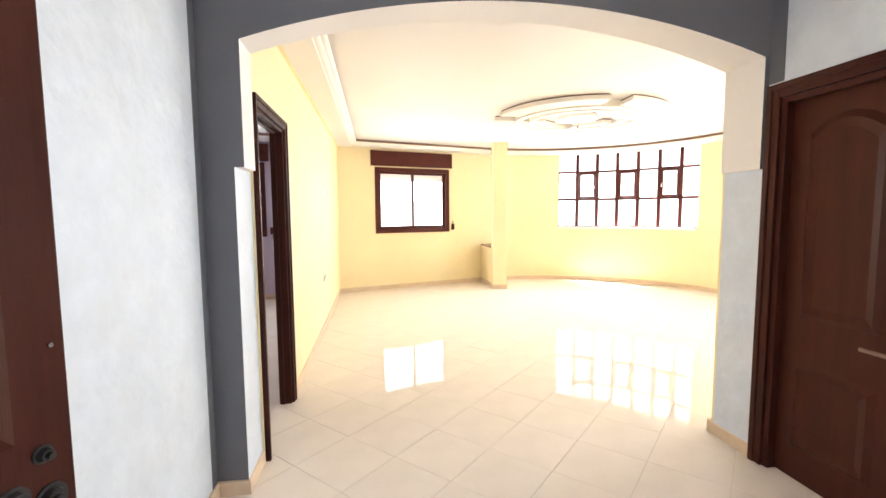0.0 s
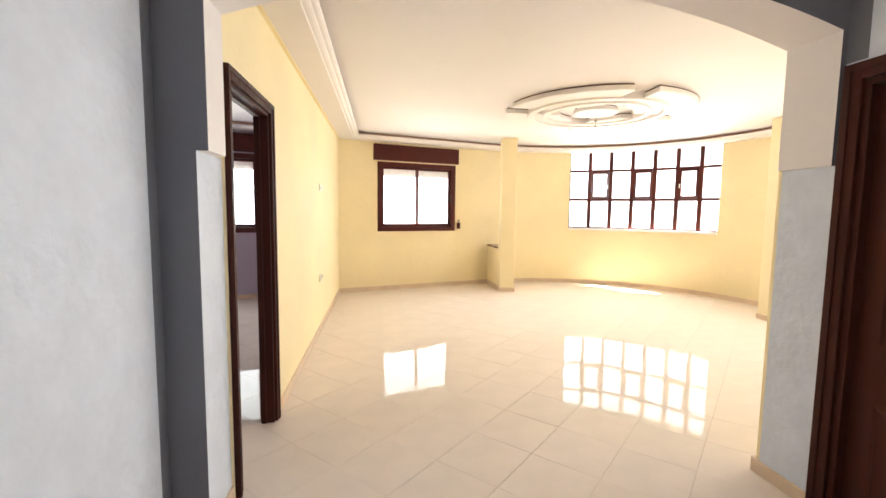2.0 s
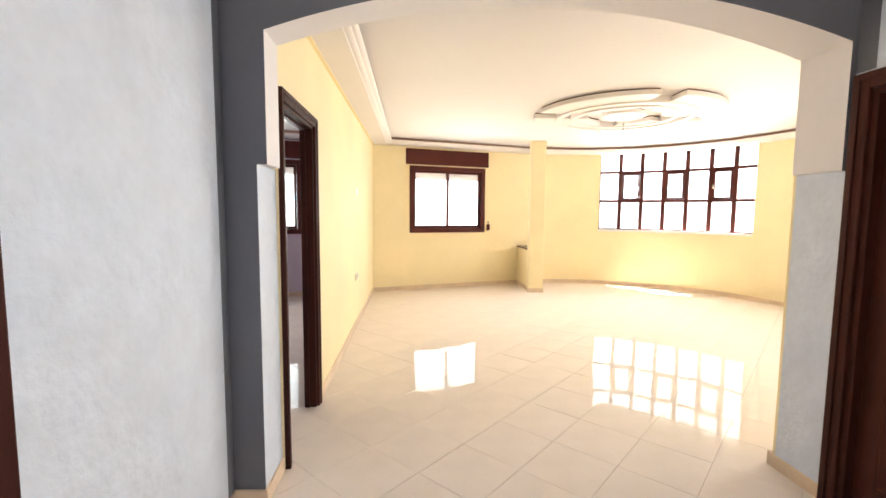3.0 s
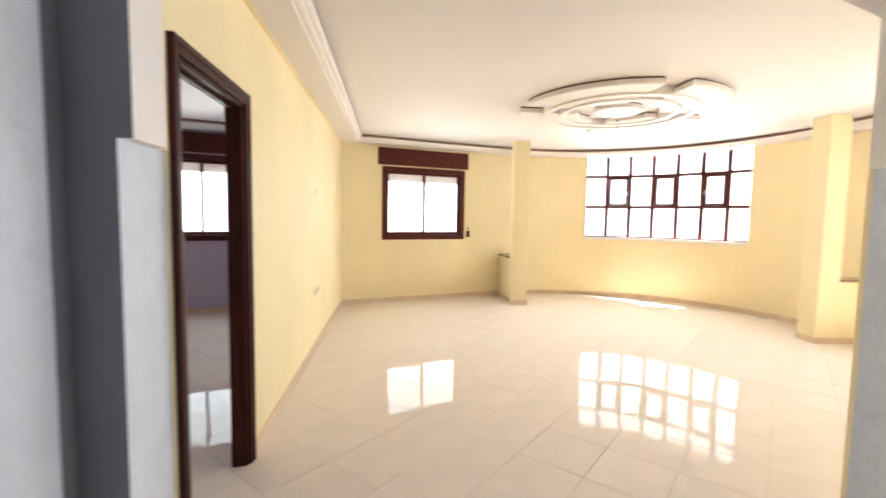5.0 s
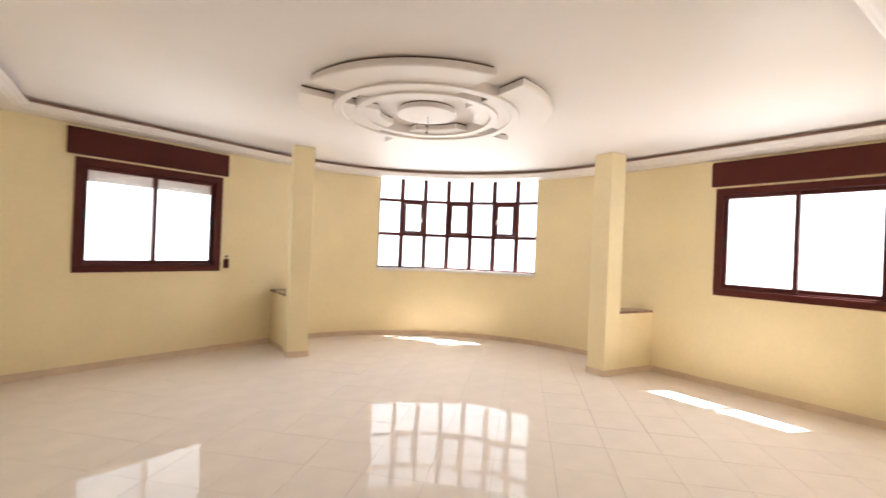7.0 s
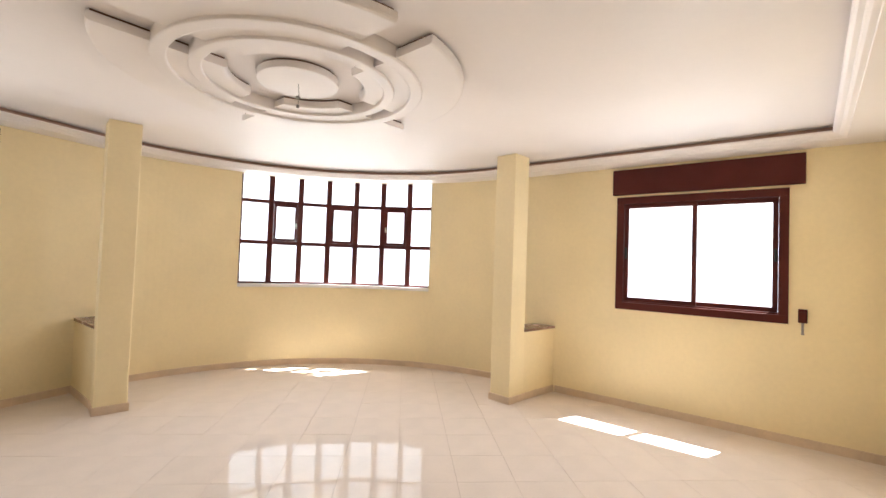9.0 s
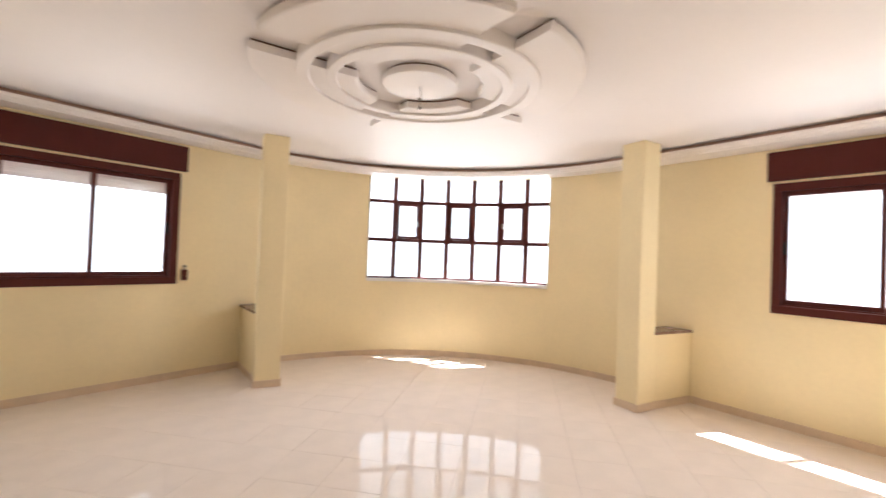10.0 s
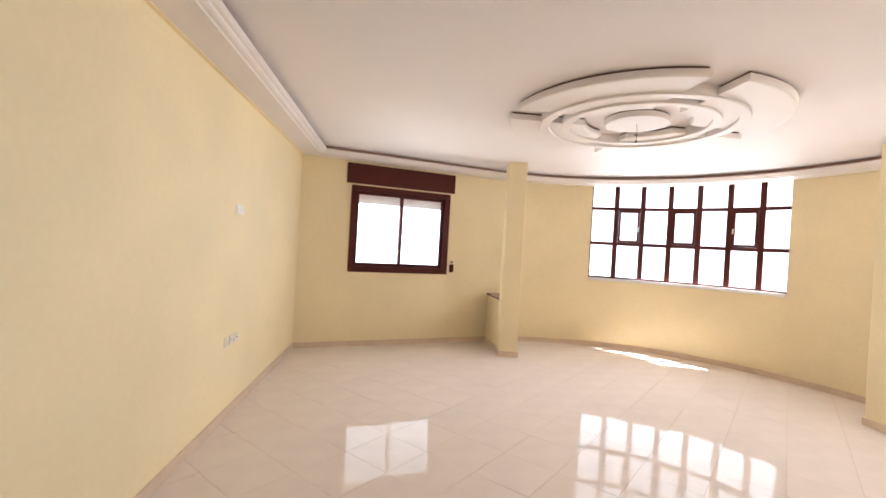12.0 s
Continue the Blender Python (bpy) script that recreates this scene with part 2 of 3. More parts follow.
SR = [0] + [(on_right(y) - FOOT_R).length for y in (4.785, 3.305, Y_S - 0.2)]
wall("wall_east", straight(FOOT_R, NR), SR, [-0.1, Z_W0, Z_W1, HIGH],
     lambda s, z: not (Z_W0 < z < Z_W1 and SR[1] < s < SR[2]), 0.22, [YELLOW, FACADE],
     "pale yellow painted wall with a slider window")
DY0, DY1, DZ = 2.805, 3.555, 2.05   # door to the side room
wall("wall_west", straight(Vector((X_W, Y_S)), Vector((-1, 0))), [0, 2.738 - Y_S, DY0 - Y_S, DY1 - Y_S, CORNER.y - Y_S + 0.03], [-0.1, IMP, DZ, HIGH],
     lambda s, z: not (z < DZ and DY0 - Y_S < s < DY1 - Y_S) and not (z < IMP and s < 2.738 - Y_S), 0.08, [YELLOW, LAVENDER], "long pale yellow wall with an open doorway")
wall("wall_south", straight(Vector((CORNER_R.x, Y_S)), Vector((0, -1))), [0, CORNER_R.x - X_HR - 0.02], [-0.1, HIGH],
     lambda s, z: True, 0.2, [YELLOW, PLASTER], "plain yellow wall beside the arch")

# hall
HD0, HD1 = -0.58, 0.28             # door opening in the hall's left wall
wall("wall_hall_west", straight(Vector((X_HL, Y_HB)), Vector((-1, 0))), [0, HD0 - Y_HB, HD1 - Y_HB, 2.46 - Y_HB], [-0.1, 2.06, HIGH],
     lambda s, z: not (z < 2.06 and HD0 - Y_HB < s < HD1 - Y_HB), 0.15, [PLASTER, FACADE], "white textured stucco hall wall")
RD0, RD1 = 1.51, 2.25             # door opening in the hall's right wall
# the opening behind the door is unseen, added for the hall lamp
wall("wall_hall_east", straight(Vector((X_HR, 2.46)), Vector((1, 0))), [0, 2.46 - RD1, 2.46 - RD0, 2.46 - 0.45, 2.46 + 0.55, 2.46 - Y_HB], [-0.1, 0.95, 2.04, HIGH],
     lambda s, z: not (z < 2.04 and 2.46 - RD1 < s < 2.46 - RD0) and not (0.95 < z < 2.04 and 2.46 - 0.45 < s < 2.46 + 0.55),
     0.2, [PLASTER, FACADE], "white textured stucco hall wall with an added unseen opening")
wall("wall_hall_south", straight(Vector((X_HR + 0.2, Y_HB)), Vector((0, -1))), [0, X_HR - X_HL + 0.35], [-0.1, HIGH],
     lambda s, z: True, 0.15, [PLASTER, FACADE], "plain white hall wall")
# side room
wall("wall_side_room_west", straight(Vector((-5.2, 1.8)), Vector((-1, 0))), [0, on_left(-5.2).y - 1.8], [-0.1, HIGH],
     lambda s, z: True, 0.15, [LAVENDER, FACADE], "plain lavender wall")
wall("wall_side_room_south", straight(Vector((X_HL - 0.15, 1.8)), Vector((0, -1))), [0, 5.2 + X_HL - 0.15], [-0.1, HIGH],
     lambda s, z: True, 0.15, [LAVENDER, FACADE], "plain lavender wall")

# arch wall between hall and room
AX0, AX1, AZ0, AZ1 = -0.69, 2.06, 2.28, 2.51
half, mid = (AX1 - AX0) / 2, (AX1 + AX0) / 2
ARAD = (half * half + (AZ1 - AZ0) ** 2) / (2 * (AZ1 - AZ0))
arch = [(mid + half * (1 - 2 * i / 40), AZ1 - ARAD + math.sqrt(ARAD ** 2 - (half * (1 - 2 * i / 40)) ** 2)) for i in range(41)]
cuts = ([(X_HL - 0.15, -0.1), (X_PIER, -0.1), (X_PIER, IMP), (AX0, IMP)] + arch[::-1]
        + [(AX1, IMP), (X_HR - 0.004, IMP), (X_HR - 0.004, -0.1), (X_HR + 0.2, -0.1)])
bm = bmesh.new()
lean = lambda x: (x - X_W) / (X_HR - X_W)      # the arch wall stands slightly askew
rows = [[bm.verts.new((x, y, zz)) for y in (2.46 - 0.12 * lean(x), Y_S - 0.003 - 0.04 * max(0, lean(x))) for zz in (z, HIGH)] for x, z in cuts]
for p, q in zip(rows, rows[1:]):
    if (q[0].co - p[0].co).x > 1e-6:
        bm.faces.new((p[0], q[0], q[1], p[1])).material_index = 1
        bm.faces.new((p[2], p[3], q[3], q[2]))
    bm.faces.new((p[0], p[2], q[2], q[0])).material_index = 2 if min(p[0].co.z, q[0].co.z) > 1 else 0
for p, k in ((rows[0], 0), (rows[-1], 1)):
    bm.faces.new((p[0], p[1], p[3], p[2]))
bmesh.ops.recalc_face_normals(bm, faces=bm.faces)
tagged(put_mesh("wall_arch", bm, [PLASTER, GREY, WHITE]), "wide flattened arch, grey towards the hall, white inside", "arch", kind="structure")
# thin grey strips laid on the hall walls next to the arch wall
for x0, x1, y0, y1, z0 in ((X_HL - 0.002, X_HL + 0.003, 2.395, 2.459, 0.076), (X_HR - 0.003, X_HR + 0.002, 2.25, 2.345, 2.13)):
    tagged(put_mesh("trim", one_box(x0, x1, y0, y1, z0, 2.719), GREY), "grey strip on the hall wall at the corner of the arch wall", "paint", kind="structure")
tagged(put_mesh("wall_pier", one_box(X_W - 0.12, X_PIER, Y_S - 0.003, 2.738, -0.1, IMP), PLASTER),
       "short white stucco pier beside the doorway", "wall", kind="structure")

# floors under the tiles, outside ground
floor = tagged(put_mesh("floor", one_box(-5.3, 6.6, Y_HB - 0.1, 9.4, -0.12, -0.0032), GROUT),
               "polished beige tiles laid diagonally with thin joints", "floor", kind="structure")
tagged(put_mesh("ground", one_box(-2500, 2500, -2500, 2500, -4.1, -4.0), DUST), "dusty pale ground around the house", "ground", kind="structure")

HAZE = bpy.data.materials.new("bright_hazy_sky")
HAZE.use_nodes = True
hn = HAZE.node_tree.nodes
hn.remove(hn["Principled BSDF"])
glow = hn.new("ShaderNodeEmission")
glow.inputs[0].default_value, glow.inputs[1].default_value = (0.97, 0.985, 1.0, 1), 0.45
HAZE.node_tree.links.new(glow.outputs[0], hn["Material Output"].inputs[0])
bm = bmesh.new()
ring = [(bm.verts.new((70 * math.cos(radians(a)), 70 * math.sin(radians(a)), -4.0)), bm.verts.new((70 * math.cos(radians(a)), 70 * math.sin(radians(a)), 38)))
        for a in range(-60, 211, 5)]
for p, q in zip(ring, ring[1:]):
    bm.faces.new((p[0], p[1], q[1], q[0]))
tagged(put_mesh("backdrop", bm, HAZE), "bright white haze beyond the windows", "backdrop", kind="structure")

# ceilings
bm = prism(bmesh.new(), offset_loop(LOOP, -0.05), lambda p, k: (p.x, p.y, (Z_CEIL, Z_CEIL + 0.15)[k]))
tagged(put_mesh("ceiling", bm, WHITE), "smooth white plaster ceiling", "ceiling", kind="structure")
tagged(put_mesh("ceiling_hall", one_box(X_HL, X_HR, Y_HB, 2.46, 2.72, 2.85), WHITE), "smooth white hall ceiling", "ceiling", kind="structure")
tagged(put_mesh("ceiling_side_room", one_box(-5.2, X_W - 0.08, 1.8, 8.5, Z_CEIL, Z_CEIL + 0.15), WHITE), "smooth white ceiling", "ceiling", kind="structure")
EAVE = 0.85                       # unseen roof slab over the windows, depth set to trim the sun patches
big = [Vector((-6.0, -2.6)), on_left(-6.0)] + [CORNER] + ARC + [CORNER_R, Vector((CORNER_R.x + 0.4, -2.6))]
eaves = offset_loop(big, -EAVE)
for i, p in enumerate(eaves):     # the slab is cut back round the bay to widen its sun patch
    if 0.12 < (p - C).angle(Vector((1, 0))) < 1.5 and p.y > C.y and (p - C).length < R + EAVE + 0.1:
        eaves[i] = C + (p - C).normalized() * (R + 0.36)
bm = prism(bmesh.new(), eaves, lambda p, k: (p.x, p.y, (HIGH - 0.01, HIGH + 0.25)[k]))
tagged(put_mesh("roof_slab", bm, FACADE), "unseen projecting roof slab that trims the sun", "roof", kind="structure")

# dropped border: flat band, then a stepped moulding with a dark gap over it
bm = sweep(bmesh.new(), LOOP, [(-0.02, Z_SOF), (0.262, Z_SOF), (0.266, Z_SOF + 0.008), (0.292, Z_SOF + 0.011), (0.308, Z_SOF + 0.018),
                               (0.314, Z_SOF + 0.027), (0.336, Z_SOF + 0.031), (0.350, Z_SOF + 0.040), (0.356, Z_SOF + 0.052),
                               (0.34, Z_SOF + 0.055), (0.20, Z_SOF + 0.055), (-0.02, Z_SOF + 0.055)])
tagged(put_mesh("trim", bm, GYPSUM), "white dropped plaster border with stepped moulding", "ceiling border", kind="structure")
# even brown face brought forward into the gap over the moulding
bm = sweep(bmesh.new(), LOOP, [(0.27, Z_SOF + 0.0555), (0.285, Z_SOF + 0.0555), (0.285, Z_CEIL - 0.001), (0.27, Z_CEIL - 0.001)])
tagged(put_mesh("trim", bm, SHADE), "brown band between border and ceiling", "ceiling border", kind="structure")
# thin yellow strip just under the border, along the long wall only
bm = sweep(bmesh.new(), LOOP[:2], [(-0.01, Z_SOF - 0.004), (0.032, Z_SOF - 0.004), (0.032, Z_SOF + 0.002), (-0.01, Z_SOF + 0.002)], closed=False)
tagged(put_mesh("trim", bm, YELLOW), "thin yellow strip along the border", "ceiling border", kind="structure")
side_loop = [Vector((-5.2, 1.8)), on_left(-5.2), on_left(X_W - 0.08), Vector((X_W - 0.08, 1.8))]
bm = sweep(bmesh.new(), side_loop, [(-0.02, Z_SOF), (0.2, Z_SOF), (0.25, Z_SOF + 0.02), (0.29, Z_SOF + 0.035), (0.30, Z_SOF + 0.052), (-0.02, Z_SOF + 0.055)])
tagged(put_mesh("trim", bm, GYPSUM), "white plaster border of the side room", "ceiling border", kind="structure")
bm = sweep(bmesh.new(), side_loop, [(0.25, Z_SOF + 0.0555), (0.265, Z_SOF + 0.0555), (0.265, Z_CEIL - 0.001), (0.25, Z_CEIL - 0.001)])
tagged(put_mesh("trim", bm, SHADE), "brown band between border and ceiling", "ceiling border", kind="structure")


# skirting
def skirting(pts):
    bm = sweep(bmesh.new(), pts, [(-0.005, 0.0), (0.013, 0.0), (0.013, 0.070), (0.009, 0.075), (-0.005, 0.075)], closed=False)
    tagged(put_mesh("baseboard", bm, SKIRT), "beige tile skirting along the wall foot", "skirting", kind="structure")


skirting([Vector((X_W, DY1 + 0.065)), CORNER, on_left(2.10)])
skirting([on_left(2.36)] + ARC[1:] + [on_right(5.76)])
skirting([on_right(5.48), CORNER_R, Vector((X_HR, Y_S))])
skirting([Vector((X_HL, Y_HB)), Vector((X_HL, HD0 - 0.08))])
skirting([Vector((X_HL, HD1 + 0.085)), Vector((X_HL, 2.46)), Vector((X_PIER, 2.46)), Vector((X_PIER, DY0 - 0.068))])
skirting([Vector((X_HR, Y_S)), Vector((X_HR, RD1 + 0.085))])
skirting([on_left(-5.2), on_left(X_W - 0.08)])


# ---- windows ----
def thing(name, m, label, category, group="", kind=""):
    ob = new(name)
    ob.empty_display_size = 0.1
    ob.matrix_world = m
    return tagged(ob, label, category, group, kind)


def rect_frame(bm, x0, x1, z0, z1, w, y0, y1, bevel=0.003, w_low=None):
    """Four bars butted end to end, uprights between the rails."""
    wl = w_low or w
    box(bm, x0, x1, y0, y1, z0, z0 + wl, bevel=bevel)
    box(bm, x0, x1, y0, y1, z1 - w, z1, bevel=bevel)
    box(bm, x0, x0 + w, y0, y1, z0 + wl, z1 - w, bevel=bevel)
    box(bm, x1 - w, x1, y0, y1, z0 + wl, z1 - w, bevel=bevel)
    return bm


def pane(parent, x0, x1, z0, z1, y):
    ob = part("pane", one_box(x0, x1, y, y + 0.005, z0, z1), GLASS, parent, "clear window glass")
    ob.visible_shadow = False
    return ob


def slider_window(name, p0, p1, n, drop):
    """Two-leaf slider in brown aluminium, its roller shutter let down by drop."""
    wide, high = (p1 - p0).length, Z_W1 - Z_W0
    w = thing(name, frame_at(p0, n, Z_W0), "brown aluminium slider window with two clear panes", "window", kind="structure")
    bm = rect_frame(bmesh.new(), -0.012, wide + 0.012, -0.012, high + 0.012, 0.075, -0.016, 0.09)
    part("window_frame", bm, BROWN, w)
    part("track", one_box(0.064, wide - 0.064, 0.012, 0.088, 0.064, 0.078, bevel=0.002), BROWN, w)
    mid_x = wide * 0.5
    for k, (x0, x1, y0) in enumerate(((0.065, mid_x + 0.022, 0.02), (mid_x - 0.022, wide - 0.065, 0.055))):
        sash = part("sash", rect_frame(bmesh.new(), x0, x1, 0.079, high - 0.064, 0.043, y0, y0 + 0.028, 0.002), BROWN, w)
        pane(sash, x0 + 0.040, x1 - 0.040, 0.119, high - 0.104, y0 + 0.012)
        hx = x0 + 0.006 if k == 0 else x1 - 0.030
        bm = one_box(hx, hx + 0.024, y0 - 0.012, y0, high * 0.5 - 0.06, high * 0.5 + 0.06, bevel=0.004)
        part("latch", bm, BLACK, sash, "black sash latch")
    bm = bmesh.new()
    for k in range(max(1, int(drop / 0.04))):
        box(bm, 0.0, wide, 0.125, 0.137, high - 0.065 - 0.04 * (k + 1) + 0.001, high - 0.065 - 0.04 * k, bevel=0.002)
    part("roller_shutter", bm, SHUTTER, w, "pale rolled-up shutter slats")
    bm = one_box(-0.01, wide + 0.01, 0.10, 0.26, -0.03, 0.0, bevel=0.004)
    part("window_sill", bm, SILL, w)
    return w


slider_window("window_1", WL0, WL1, NL, 0.17)
slider_window("window_2", WR0, WR1, NR, 0.05)
slider_window("window_3", W20, W21, NL, 0.16)


def shutter_box(p0, p1, n):
    wide = (p1 - p0).length
    b = thing("shutter_box", frame_at(p0, n, 2.312), "dark brown roller shutter box above the window", "shutter box", "shutter boxes")
    part("panel", one_box(0, wide, -0.035, 0.02, 0, 0.278, bevel=0.004), BROWN, b)
    part("lower_rail", one_box(0.004, wide - 0.004, -0.039, -0.035, 0.004, 0.022, bevel=0.001), BROWN, b)
    part("end_cap", one_box(-0.004, 0.0, -0.034, 0.0, 0.002, 0.274), BROWN, b)
    part("end_cap", one_box(wide, wide + 0.004, -0.034, 0.0, 0.002, 0.274), BROWN, b)


shutter_box(on_left(-0.137), on_left(1.44), NL)
shutter_box(on_right(4.837), on_right(3.185), NR)
shutter_box(on_left(-3.405), on_left(-1.815), NL)


def strap_winder(p, n, z, tail):
    w = thing("strap_winder", frame_at(p, n, z), "small dark brown shutter strap winder on the wall", "strap winder", "strap winders")
    part("housing", one_box(-0.032, 0.032, -0.026, 0.0, -0.06, 0.06, bevel=0.006), BROWN, w)
    part("cover", one_box(-0.024, 0.024, -0.031, -0.026, -0.05, 0.035, bevel=0.003), BROWN, w)
    if tail < 0:
        part("strap", one_box(-0.009, 0.009, -0.020, -0.017, -0.06 + tail, -0.06), STRAP, w, "loose hanging end of grey strap")
        part("strap_end", one_box(-0.011, 0.011, -0.024, -0.013, -0.075 + tail, -0.06 + tail, bevel=0.003), STRAP, w)
    else:
        part("strap", one_box(-0.009, 0.009, -0.020, -0.017, 0.06, 0.06 + tail), STRAP, w, "grey woven strap")
        part("guide", one_box(-0.016, 0.016, -0.022, 0.0, 0.06 + tail, 0.078 + tail, bevel=0.003), BLACK, w)


strap_winder(on_left(1.465), NL, 1.155, 0.03)
strap_winder(on_left(-1.795), NL, 1.155, -0.07)
strap_winder(on_right(3.194), NR, 1.138, -0.09)

# bay window: seven columns by three rows on the curve
bay = thing("window_4", pose(0, 0, 0), "wide curved window, brown grid of twenty-one panes", "window", kind="structure")
COLS = [B0 - 0.15] + [65.6 - 7.1 * k for k in range(6)] + [B1 + 0.15]
T1, T2 = 2.262, 1.692             # transoms
RF = R + 0.07                    # line of the frame


def at_bay(deg):
    p = polar(RF, deg)
    return frame_at(p, (p - C).normalized())


for k, a in enumerate(COLS):
    w = 0.018 if k in (0, 7) else 0.038
    part("mullion", one_box(-w, w, -0.02, 0.02, Z_B0 + 0.012, Z_B1 + 0.05, at_bay(a), bevel=0.003), BROWN, bay)
for k in range(7):
    p, q = polar(RF, COLS[k]), polar(RF, COLS[k + 1])
    n = ((p + q) / 2 - C).normalized()
    m, wide = frame_at(p, n), (q - p).length
    e0 = 0.019 if k == 0 else 0.039
    e1 = 0.019 if k == 6 else 0.039
    for z, h in ((Z_B0 + 0.012, 0.028), (T2 - 0.027, 0.054), (T1 - 0.025, 0.05), (Z_B1 + 0.01, 0.03)):
        part("transom", one_box(e0, wide - e1, -0.015, 0.015, z, z + h, m, bevel=0.002), BROWN, bay)
    for row, (z0, z1) in enumerate(((Z_B0 + 0.04, T2 - 0.027), (T2 + 0.027, T1 - 0.025), (T1 + 0.025, Z_B1 + 0.01))):
        if row == 1 and k in (1, 3, 5):
            bm = rect_frame(bmesh.new(), e0 + 0.001, wide - e1 - 0.001, z0 + 0.001, z1 - 0.001, 0.036, -0.028, 0.010, 0.003)
            for v in bm.verts:
                v.co = m @ v.co
            sash = part("sash", bm, BROWN, bay, "hinged opening light")
            ob = part("pane", one_box(e0 + 0.036, wide - e1 - 0.036, -0.016, -0.011, z0 + 0.036, z1 - 0.036, m), GLASS, sash)
            ob.visible_shadow = False
            hx = wide - e1 - 0.018 if k == 1 else e0 + 0.018
            bm = one_box(hx - 0.008, hx + 0.008, -0.036, -0.028, 1.90, 1.98, m, bevel=0.003)
            cylinder(bm, 0.006, -0.02, 0.0, m @ pose(hx, -0.036, 1.955, 90), 10)
            box(bm, hx - 0.007, hx + 0.007, -0.066, -0.055, 1.90, 1.965, m, bevel=0.003)
            part("handle", bm, CHROME if k != 3 else BLACK, sash, "small window handle")
        else:
            ob = part("pane", one_box(e0, wide - e1, 0.002, 0.007, z0, z1, m), GLASS, bay)
            ob.visible_shadow = False
bm = bmesh.new()
pts = [polar(R - 0.03, B0 - (B0 - B1) * i / 30) for i in range(31)] + [polar(R + 0.13, B1 + (B0 - B1) * i / 30) for i in range(31)]
prism(bm, pts, lambda p, k: (p.x, p.y, (Z_B0 - 0.032, Z_B0 + 0.012)[k]))
part("window_sill", bm, SILL, bay, "pale marble sill")

# ---- pillars and low walls ----
def pillar(corner, turn, side, label):
    """Square pillar; corner is its front corner on the plan, turn its heading."""
    p = thing("pillar", Matrix.Translation((corner.x, corner.y, 0)) @ pose(0, 0, 0, 0, 0, turn), label, "pillar", "pillars of the bay")
    part("shaft", one_box(0, side, 0, side, 0, Z_CEIL, bevel=0.008), YELLOW, p)
    part("skirting", one_box(-0.012, side + 0.012, -0.012, side + 0.012, 0, 0.075, bevel=0.003), SKIRT, p, "beige tile skirting")


PL0, PL_TURN, PL_SIDE = Vector((2.098, 8.09)), -7.0, 0.26
PR0, PR_TURN, PR_SIDE = Vector((5.166, 5.607)), -5.0, 0.26
pillar(PL0, PL_TURN, PL_SIDE, "square yellow pillar where window wall meets bay")
pillar(PR0, PR_TURN, PR_SIDE, "square yellow pillar where bay meets window wall")


def low_wall(pts, label, lip):
    w = thing("low_wall", pose(0, 0, 0), label, "low wall", "low walls by the pillars")
    pts = [Vector(p) for p in pts]
    part("body", prism(bmesh.new(), pts, lambda p, k: (p.x, p.y, (0.0, 0.755)[k])), YELLOW, w)
    part("top", prism(bmesh.new(), offset_loop(pts, -lip), lambda p, k: (p.x, p.y, (0.755, 0.782)[k])), MARBLE, w, "brown marble slab")
    bm = sweep(bmesh.new(), pts, [(0.002, 0.0), (-0.012, 0.0), (-0.012, 0.075), (0.002, 0.075)])
    part("skirting", bm, SKIRT, w, "beige tile skirting")


ml = Matrix.Translation((PL0.x, PL0.y, 0)) @ pose(0, 0, 0, 0, 0, PL_TURN)
mr = Matrix.Translation((PR0.x, PR0.y, 0)) @ pose(0, 0, 0, 0, 0, PR_TURN)
a, b = ml @ Vector((0.004, PL_SIDE, 0)), ml @ Vector((PL_SIDE - 0.01, PL_SIDE, 0))
low_wall([(a.x, a.y), (2.105, on_left(2.105).y + 0.05), (2.36, on_left(2.36).y + 0.05), (b.x, b.y)], "low yellow wall with brown marble top beside the pillar", 0.012)
a, b = mr @ Vector((PR_SIDE, PR_SIDE - 0.01, 0)), mr @ Vector((PR_SIDE, 0.004, 0))
low_wall([(a.x, a.y), (on_right(5.76).x + 0.05, 5.76), (on_right(5.50).x + 0.05, 5.50), (b.x, b.y)], "low yellow wall with brown marble top beside the pillar", 0.012)


# ---- doors ----
def casing(bm, wide, high, w, proud, y):
    """Moulded casing round an opening, in the frame of the wall (y outwards)."""
    for x0, x1, z0, z1 in ((-w, 0, 0, high + w), (wide, wide + w, 0, high + w), (0, wide, high, high + w)):
        box(bm, x0, x1, y - proud, y, z0, z1, bevel=0.004)
    t = w * 0.45
    for x0, x1, z0, z1 in ((-w, -w + t, 0, high + w), (wide + w - t, wide + w, 0, high + w), (-w + t, wide + w - t, high + w - t, high + w)):
        box(bm, x0, x1, y - proud - 0.008, y - proud, z0, z1, bevel=0.003)
    return bm


def lining(bm, wide, high, y0, y1, t=0.03):
    box(bm, 0, t, y0, y1, 0, high, bevel=0.002)
    box(bm, wide - t, wide, y0, y1, 0, high, bevel=0.002)
    box(bm, t, wide - t, y0, y1, high - t, high, bevel=0.002)
    return bm


# open doorway to the side room
d1 = thing("door_1", frame_at(Vector((X_W, DY0)), Vector((-1, 0))), "open doorway with dark stained wooden casing", "door frame", kind="structure")
part("casing", casing(bmesh.new(), DY1 - DY0, DZ, 0.06, 0.022, 0.0), WOOD, d1)
part("casing", casing(bmesh.new(), DY1 - DY0, DZ, 0.05, -0.010, 0.08), WOOD, d1)
part("lining", lining(bmesh.new(), DY1 - DY0, DZ, -0.004, 0.084, 0.02), WOOD, d1)
bm = bmesh.new()
